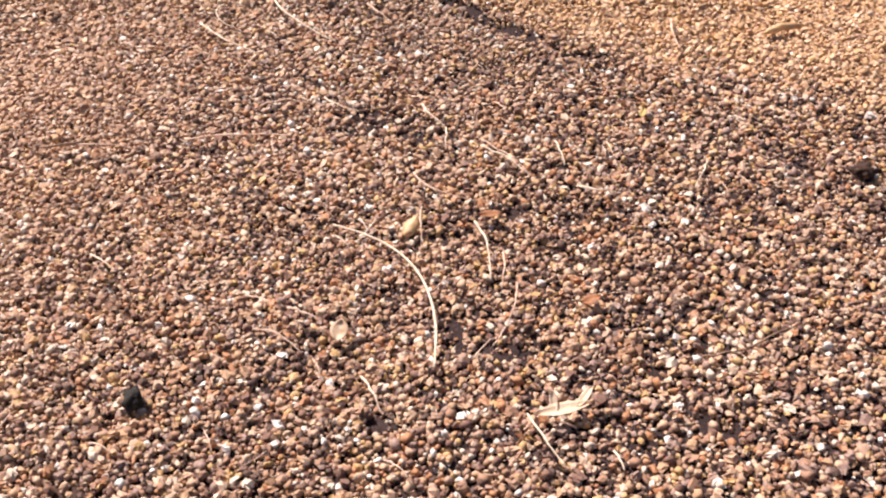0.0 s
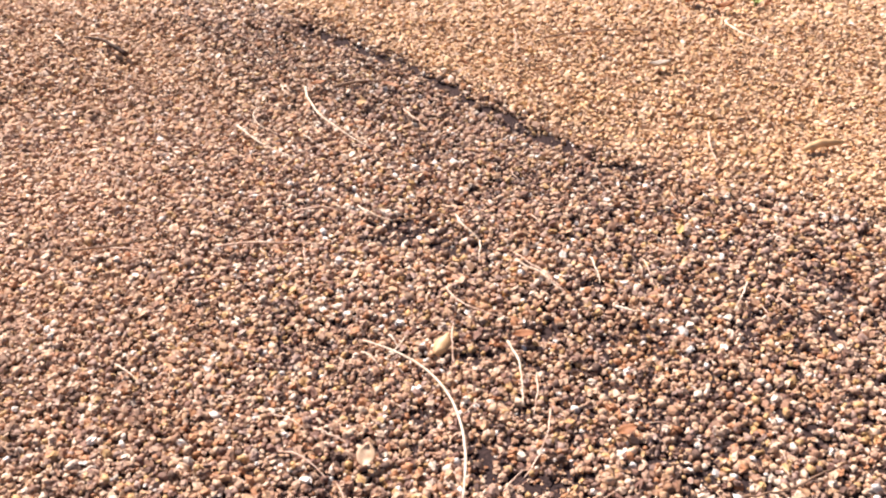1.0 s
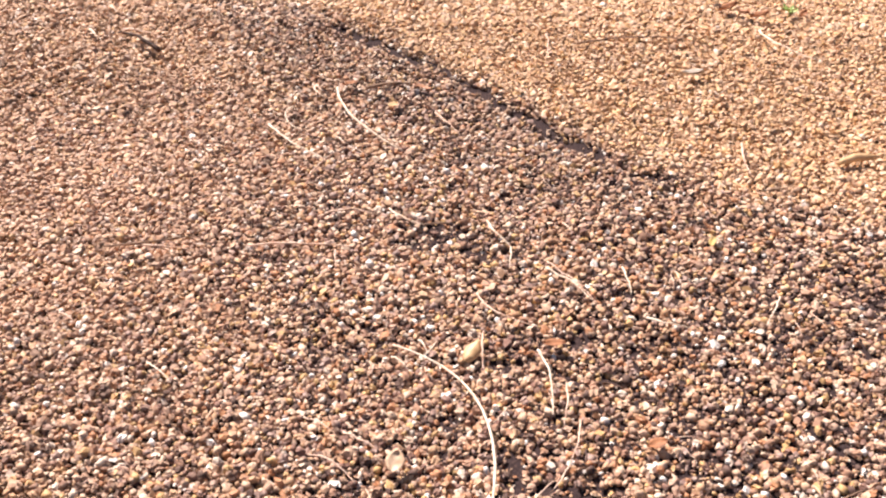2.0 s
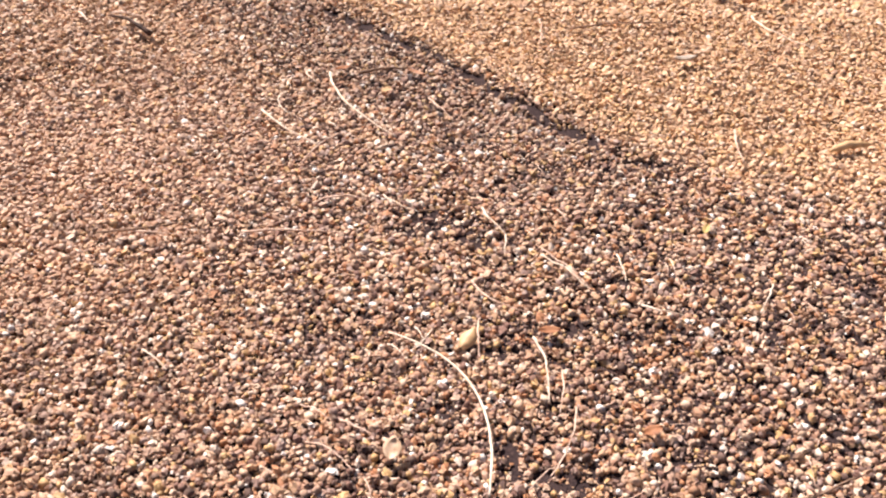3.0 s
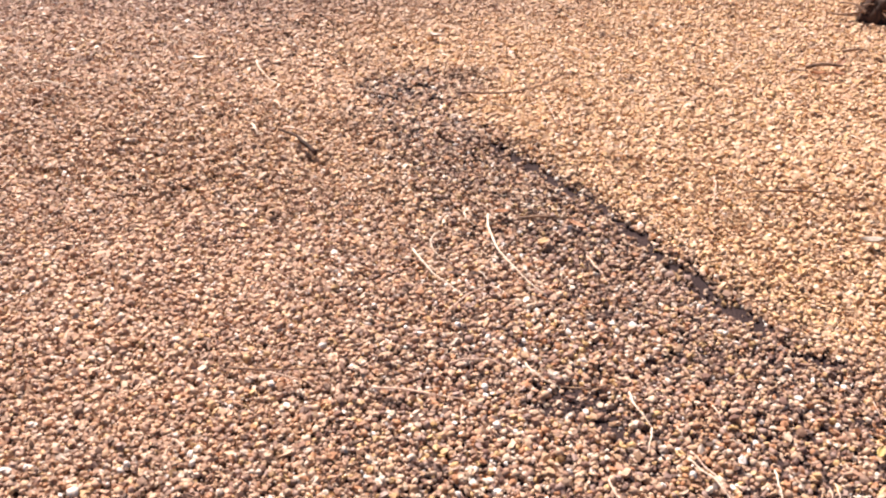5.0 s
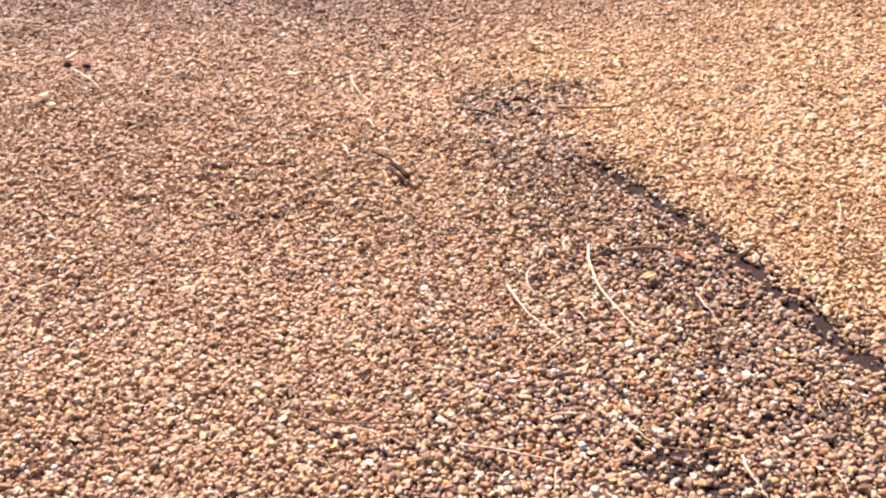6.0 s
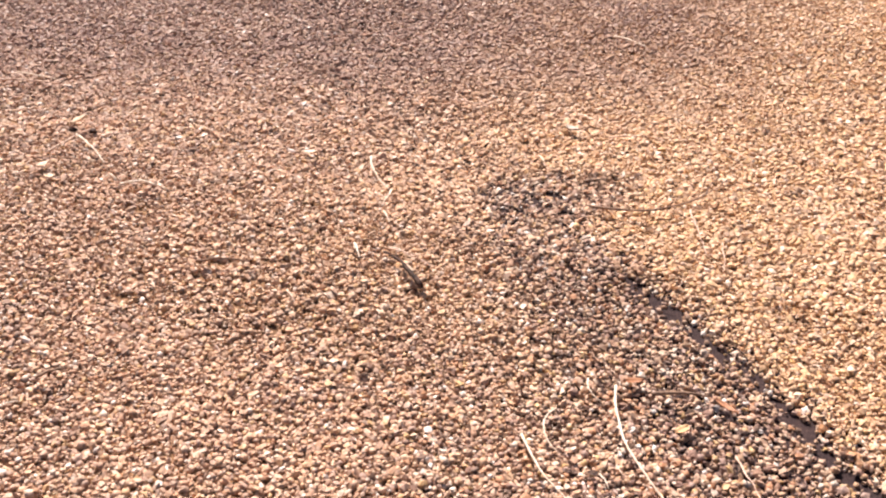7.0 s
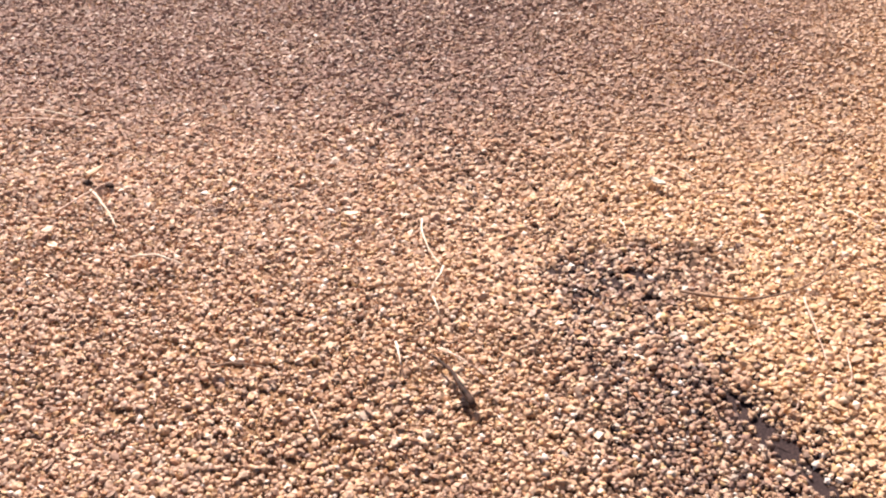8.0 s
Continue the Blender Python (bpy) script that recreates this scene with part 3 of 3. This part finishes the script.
rose(-0.522, 0.013, -36, 0.043, 0.001, 0.0031)
rose(-0.028, -0.217, -29, 0.060, 0.001, 0.0034)
rose(-0.060, -0.269, -33, 0.083, 0.009, 0.0031)
straw(0.844, 1.251, -61, 0.219, -0.030, 0.0050)
dark(0.449, 1.221, 13, 0.277, 0.001, 0.0050, lift=0.006)
rose(0.634, 0.641, -91, 0.129, -0.004, 0.0055)
straw(0.072, -0.365, -63, 0.063, 0.001, 0.0036)
straw(0.289, -0.446, -63, 0.092, -0.002, 0.0034)
straw(0.374, -0.477, -75, 0.031, 0.001, 0.0034)
dark(0.539, -0.295, 13, 0.068, -0.004, 0.0038)
dark(0.606, -0.268, 29, 0.082, -0.001, 0.0043)
rose(0.222, -0.284, 51, 0.058, -0.003, 0.0026, lift=0.012)
rose(-0.249, -0.457, -28, 0.036, 0.001, 0.0029)
rose(0.109, -0.489, -43, 0.040, 0.003, 0.0029)
rose(-0.088, -0.192, -31, 0.061, 0.002, 0.0024)
straw(-1.026, 1.542, -51, 0.216, -0.013, 0.0055)
straw(-0.940, 1.402, -78, 0.102, 0.006, 0.0066, lift=0.009)
straw(-0.895, 1.308, -51, 0.059, 0.001, 0.0048)
straw(-0.885, 1.135, -54, 0.071, 0.001, 0.0060)
dark(-0.875, 1.198, 34, 0.060, 0.001, 0.0038)
rose(-0.774, 1.172, -15, 0.117, 0.001, 0.0041)
dark(-0.351, 1.663, 36, 0.306, -0.067, 0.0066, lift=0.006)
rose(-0.208, 1.550, -69, 0.218, -0.001, 0.0041)
rose(-0.135, 1.457, -78, 0.121, 0.001, 0.0036)
rose(0.239, 1.175, -91, 0.172, 0.007, 0.0038)
straw(0.327, 2.131, 58, 0.178, 0.012, 0.0043)
dark(1.031, 2.295, 3, 0.246, 0.001, 0.0072)
dark(0.558, 2.205, 19, 0.117, 0.001, 0.0150, lift=0.006)
dark(0.666, 2.386, 22, 0.086, 0.001, 0.0110, lift=0.006)
rose(-2.303, 1.672, 22, 0.210, 0.001, 0.0070)
straw(-2.297, 1.722, 4, 0.179, 0.001, 0.0055)
straw(-1.780, 1.333, -32, 0.228, 0.001, 0.0067)
rose(-1.865, 1.361, 89, 0.191, 0.001, 0.0060)
straw(-1.601, 1.197, -20, 0.046, 0.001, 0.0072, lift=0.012)
straw(-1.498, 1.192, 13, 0.125, 0.001, 0.0074, lift=0.012)
straw(-0.198, 2.057, -33, 0.072, 0.001, 0.0060)
rose(-0.976, 2.082, -6, 0.166, 0.009, 0.0048)
straw(-0.691, 2.889, -25, 0.154, 0.002, 0.0072)
dark(-0.801, 2.285, 14, 0.217, -0.009, 0.0050)
rose(-0.471, 2.034, 22, 0.149, 0.004, 0.0043)
straw(-0.625, 2.115, -38, 0.117, 0.004, 0.0041)
dark(-1.192, 0.510, 54, 0.056, 0.001, 0.0070, lift=0.006)
straw(-1.198, 0.406, 59, 0.043, 0.002, 0.0048)
straw(0.921, 2.683, -75, 0.121, 0.018, 0.0090)
straw(-0.269, 0.868, -57, 0.069, -0.010, 0.0036)
straw(-0.188, 0.631, -51, 0.036, 0.001, 0.0030)
dark(-0.220, 1.820, 83, 0.148, 0.001, 0.0040, lift=0.006)
dark(-0.199, 1.799, 59, 0.119, 0.001, 0.0036, lift=0.006)
straw(-0.663, 1.784, -61, 0.073, 0.001, 0.0042)
rose(-0.921, 0.907, -42, 0.054, 0.001, 0.0040)
straw(-0.795, 1.180, -22, 0.066, 0.001, 0.0036)
dark(-1.118, 0.965, 22, 0.108, 0.001, 0.0058, lift=0.006)
rose(0.267, 0.345, -66, 0.039, 0.001, 0.0030)
straw(0.007, -0.048, -46, 0.039, 0.001, 0.0028)
straw(0.038, -0.007, -62, 0.034, 0.001, 0.0028)
straw(0.231, -0.129, -88, 0.031, 0.001, 0.0030)
rose(0.233, -0.269, -118, 0.088, 0.007, 0.0028, lift=0.008)
rose(0.271, 0.178, -55, 0.143, -0.000, 0.0028)
rose(-1.476, 1.110, -7, 0.046, 0.001, 0.0040)
dark(-1.518, 2.155, 69, 0.104, 0.001, 0.0060)
dark(0.480, 2.144, 12, 0.058, 0.001, 0.0080)
dark(0.275, 2.330, -67, 0.056, 0.001, 0.0070)
dark(0.703, 2.815, 6, 0.093, 0.001, 0.0090)


# ---- the short dark stick with its broken bark ----
def broken_stick(x, y, heading):
    length = 0.169
    pts = stem_points(length, 0.004, 0.008, 2.2, 12)
    bm = bmesh.new()
    tube(bm, pts, [(0.0024 + 0.0046 * (i / 11) ** 1.3) * (1 + 0.40 * noise.noise(Vector((i * 1.1, 0, 5)))) for i in range(12)], 7)
    ob = part("stick", bm, BARK)
    tagged(ob, "short dark weathered stick with pale peeling bark on gravel", "stick")
    ob.matrix_basis = pose(x, y, top(x, y) + 0.006, 0, 0, heading)
    bm = bmesh.new()
    bmesh.ops.create_cube(bm, size=1)
    bmesh.ops.subdivide_edges(bm, edges=bm.edges[:], cuts=4, use_grid_fill=True)
    for v in bm.verts:
        p = v.co
        v.co = Vector((p.x * 0.030, p.y * 0.008 * (1 - p.x * p.x), p.z * 0.004 + 0.009 - 0.10 * (p.y * 0.014) ** 2 / 0.0014 + 0.002 * noise.noise(p * 4)))
    flake = part("bark_flake", bm, LEAF_PALE, ob, "pale brown peeling bark")
    flake.matrix_basis = pose(0.022, 0.007, 0.002, -14, 4, 6)


broken_stick(-0.767, 1.115, -37)

# ---- leaves ----
leaf("dry_leaf", "curled tan oval dry leaf standing among pebbles", 0.112, -0.011, 60, 0.043, 0.026, -0.55, LEAF_TAN, lean=-20, lift=0.008)
leaf("dry_leaf", "small round pale dry leaf flat on gravel", 0.023, -0.251, 70, 0.030, 0.027, 0.20, LEAF_PALE, lean=-30, lift=0.008)


def lobed_leaf(x, y, heading):
    """A long leaf with a raised side lobe and a broad, notched end."""
    ob = leaf("dry_leaf", "pale brown lobed dry leaf resting on pebbles", x, y, heading, 0.076, 0.019, 0.35, LEAF_LIGHT, roll=6, lift=0.007)
    for name, px, py, length, turn, tip in (("side_lobe", -0.008, 0.012, 0.030, 82, -28), ("end_lobe", 0.033, 0.010, 0.034, 36, -16)):
        lobe = leaf(name, "", 0, 0, 0, length, 0.011, 0.3, LEAF_LIGHT, category="")
        lobe.parent = ob
        lobe.matrix_basis = pose(px, py, 0.004, 0, tip, turn)


lobed_leaf(0.313, -0.400, 15)
leaf("dry_leaf", "grey curled dry leaf lying on gravel", 0.581, 1.040, -4, 0.050, 0.020, 0.6, LEAF_GREY, lean=-10, lift=0.006)
leaf("dry_leaf", "small pale dry leaf lying on gravel", -1.820, 1.200, 65, 0.036, 0.018, 0.5, LEAF_LIGHT, lean=-5, lift=0.003)
leaf("dry_leaf", "small pale dry leaf lying on gravel", -1.764, 1.156, -18, 0.036, 0.018, 0.5, LEAF_LIGHT, lean=-5, lift=0.003)
leaf("dry_leaf", "orange-brown dry leaf lying on gravel", -0.210, 0.925, 29, 0.040, 0.016, 0.4, LEAF_RUST, lift=0.004)
leaf("dry_leaf", "orange-brown dry leaf lying on gravel", -0.042, 0.919, -31, 0.050, 0.014, 0.4, LEAF_RUST, lift=0.004)
leaf("dry_leaf", "tan dry leaf lying on gravel", -0.100, 0.821, 60, 0.034, 0.016, 0.4, LEAF_TAN, lift=0.004)
leaf("dry_leaf", "rust-coloured dry leaf lying on gravel", 0.237, 0.017, 7, 0.036, 0.018, 0.4, LEAF_RUST, lift=0.004)
leaf("dry_leaf", "dark brown upright dry leaf beside a twig", 0.610, 2.239, 59, 0.045, 0.022, 0.4, LEAF_RUST, lean=-35, lift=0.014)
leaf("dry_leaf", "dark rust dry leaf beside a twig", 0.538, 2.146, 11, 0.050, 0.022, 0.5, LEAF_RUST, lift=0.006)
leaf("dry_leaf", "dark rust dry leaf beside a twig", 0.596, 2.158, -37, 0.045, 0.020, 0.5, LEAF_RUST, lift=0.006)
leaf("dry_leaf", "small yellowish dry leaf lying on gravel", 0.523, 0.331, 70, 0.026, 0.013, 0.4, LEAF_YELLOW, lean=-10, lift=0.004)
leaf("dry_leaf", "narrow pale dry leaf lying on gravel", -1.251, 1.573, 15, 0.048, 0.016, 0.4, LEAF_LIGHT, lean=-5, lift=0.004)
leaf("dry_leaf", "pale grey curled dry leaf lying on gravel", -0.654, 2.030, -35, 0.060, 0.022, 0.5, LEAF_GREY, lean=-8, lift=0.005)
leaf("dry_leaf", "flat rust-brown dry leaf lying on gravel", 0.373, -0.186, 20, 0.030, 0.018, 0.3, LEAF_RUST, lean=-8, lift=0.003)
for lx, ly, lh, ls in ((0.712, 1.571, -20, 0.050), (0.737, 1.500, 25, 0.058), (0.773, 1.470, -60, 0.045), (0.813, 1.453, 10, 0.052), (0.930, 1.470, 50, 0.040)):
    tagged(leaf("dry_leaf", "curled rust-brown dry leaf beside a small weed", lx, ly, lh, ls, ls * 0.45, 0.7, LEAF_RUST, lean=-12, lift=0.007), group="rust-brown leaves by the weed")


def bark_chip(x, y, heading):
    bm = bmesh.new()
    tube(bm, stem_points(0.092, 0.004, 0.003, 5.0, 10), [0.0085 * (1 - 0.5 * abs(i / 4.5 - 1) ** 2.5) * (1 + 0.2 * noise.noise(Vector((i, 0, 1)))) for i in range(10)], 8)
    ob = part("bark_chip", bm, LEAF_TAN)
    tagged(ob, "tan elongated bark chip lying on gravel", "bark")
    ob.matrix_basis = pose(x, y, top(x, y) + 0.004, 0, 0, heading)


bark_chip(0.861, 0.659, 21)

# ---- clods ----
lump("dirt_clod", "black crumbly dirt clod among pebbles", "clod", -0.231, -0.377, (0.0132, 0.015), CHAR, 3.0, 0.7, 0.8)
lump("dirt_clod", "dark brown crumbly dirt clod among pebbles", "clod", 0.866, 0.151, (0.020, 0.014), BARK, 8.0, 0.45, 0.9)
lump("dirt_clod", "dark dirt clod beside tangled pale stems", "clod", -1.920, 1.429, (0.013, 0.009), BARK, 5.0, 0.5)
lump("dirt_clod", "dark dirt clod beside tangled pale stems", "clod", -1.859, 1.439, (0.013, 0.009), BARK, 6.0, 0.5)
leaf("dry_leaf", "pale grey dry leaf on dark dirt", -1.913, 1.452, 31, 0.055, 0.030, 0.5, LEAF_LIGHT, lean=-25, lift=0.020)


# ---- the small weed ----
def weed(x, y):
    ob = new("weed")
    tagged(ob, "small bright green weed growing through gravel", "weed")
    ob.matrix_basis = pose(x, y, top(x, y) - 0.004)
    for i in range(6):
        a = 60 * i + 20 * noise.noise(Vector((i * 2.0, 0, 0)))
        k = leaf("leaf", "", 0, 0, 0, 0.024 + 0.005 * (i % 3), 0.012, 0.4, LEAF_GREEN, category="")
        k.parent = ob
        k.matrix_basis = pose(0.014 * math.cos(radians(a)), 0.014 * math.sin(radians(a)), 0.010 + 0.002 * i, 0, -28, a)
    bm = bmesh.new()
    tube(bm, [Vector((0, 0, -0.006)), Vector((0.001, 0, 0.008)), Vector((0.002, 0.001, 0.018))], [0.0016, 0.0014, 0.001])
    part("stalk", bm, LEAF_GREEN, ob)


weed(0.899, 1.493)


# ---- the heap of litter ----
def litter_heap(x, y):
    ob = new("litter_heap")
    tagged(ob, "dark heap of dirt, leaves and twigs on gravel", "litter")
    ob.matrix_basis = pose(x, y, top(x, y) - 0.006)
    bm = bmesh.new()
    bmesh.ops.create_icosphere(bm, subdivisions=4, radius=1)
    for v in bm.verts:
        p = v.co.copy()
        k = 1 + 0.35 * noise.noise(p * 1.6 + Vector((4, 0, 0))) + 0.18 * noise.noise(p * 4.5) + 0.10 * noise.noise(p * 11)
        v.co = Vector((p.x * 0.060, p.y * 0.060, max(p.z, -0.1) * 0.12)) * k
    part("dirt", bm, BARK, ob)
    r = random.Random(4)
    for i in range(9):
        a, d = r.uniform(0, 6.28), r.uniform(0.04, 0.10)
        k = leaf("leaf", "", 0, 0, 0, r.uniform(0.05, 0.08), r.uniform(0.02, 0.03), 0.6, (LEAF_RUST, LEAF_GREY, LEAF_PALE)[i % 3], category="")
        k.parent = ob
        k.matrix_basis = pose(d * math.cos(a), d * math.sin(a), 0.018 + max(0, 0.085 - d) * 0.9, r.uniform(-25, 25), r.uniform(-40, 10), math.degrees(a))
    for i in range(5):
        a = r.uniform(0, 360)
        bm = bmesh.new()
        tube(bm, stem_points(r.uniform(0.10, 0.17), 0.012, 0.01, i * 3.0), [0.003] * 14)
        part("twig", bm, BROWN, ob).matrix_basis = pose(r.uniform(-0.10, 0.06), r.uniform(-0.07, 0.03), 0.020 + 0.012 * i, 0, r.uniform(-12, 12), a)


litter_heap(0.773, 2.834)
dark(0.669, 2.804, 0, 0.113, -0.018, 0.0072)


# ---- the shallow tray ----
def tray(x, y, heading, wide, deep):
    """A low tray with a flat rim; x, y is its near right corner."""
    ob = new("tray")
    tagged(ob, "shallow pale grey plastic tray lying on gravel", "tray")
    ob.matrix_basis = pose(x, y, top(x, y) - 0.006, 0, 0, heading)

    def loop(bm, inset, z, radius):
        vs = []
        for cx, cy, a0 in ((-radius - inset, radius + inset, -90), (-radius - inset, deep - radius - inset, 0), (radius + inset - wide, deep - radius - inset, 90), (radius + inset - wide, radius + inset, 180)):
            for i in range(7):
                a = radians(a0 + 15 * i)
                vs.append(bm.verts.new((cx + radius * math.cos(a), cy + radius * math.sin(a), z)))
        return vs

    def loft(rings, name, material, label, fill):
        bm = bmesh.new()
        made = [loop(bm, *r) for r in rings]
        for a, b in zip(made, made[1:]):
            for i in range(len(a)):
                e = (i + 1) % len(a)
                bm.faces.new((a[i], a[e], b[e], b[i]))
        if fill:
            bm.faces.new(made[-1])
        part(name, bm, material, ob, label, smooth=False)

    shell = plain_material("tray_shell", (0.26, 0.255, 0.235), (0.19, 0.185, 0.17), 9, 0.6, 0.1, 0.0005, 0.2)
    floor_mat = plain_material("tray_floor", (0.13, 0.128, 0.115), (0.085, 0.083, 0.073), 6, 0.6, 0.15, 0.001, 0.12)
    # the side below the rim is coloured near black to stand for its shade
    shaded_side_mat = plain_material("tray_shaded_side", (0.030, 0.026, 0.024), (0.016, 0.014, 0.013), 30, 0.9, 0.4, 0.001, 0.1)
    loft([(0.006, 0.050, 0.010), (0.000, 0.050, 0.014), (0.000, 0.061, 0.014), (0.003, 0.0645, 0.012), (0.008, 0.066, 0.010), (0.052, 0.066, 0.008), (0.056, 0.064, 0.008)], "rim", shell, "pale flat rim", False)
    loft([(0.0561, 0.064, 0.008), (0.062, 0.038, 0.008), (0.070, 0.034, 0.008)], "pan", floor_mat, "grey pan floor", True)
    loft([(0.0035, 0.0545, 0.011), (0.006, -0.016, 0.011)], "shaded_side", shaded_side_mat, "lower side painted near black for shade", False)


tray(-3.219, 2.719, 40, 0.80, 0.60)


# ---- fine plant litter ----
def fine_litter():
    bm = bmesh.new()
    r = random.Random(21)
    for i in range(150):
        y = r.uniform(-0.5, 3.4)
        x = r.uniform(-0.5 - 0.8 * max(0, y), 0.85 + 0.15 * y)
        a, length = r.uniform(0, 6.28), r.uniform(0.012, 0.05)
        z = top(x, y) + 0.001
        bend = Vector((-math.sin(a), math.cos(a), 0)) * r.uniform(-0.006, 0.006)
        go = Vector((math.cos(a), math.sin(a), 0)) * length
        p = Vector((x, y, z))
        tube(bm, [p, p + go * 0.5 + bend + Vector((0, 0, 0.002)), p + go], [0.0011, 0.0010, 0.0006], 4)
    tagged(part("fine_litter", bm, PINKISH), "fine bits of dry grass scattered over gravel", "litter", kind="stuff")


fine_litter()
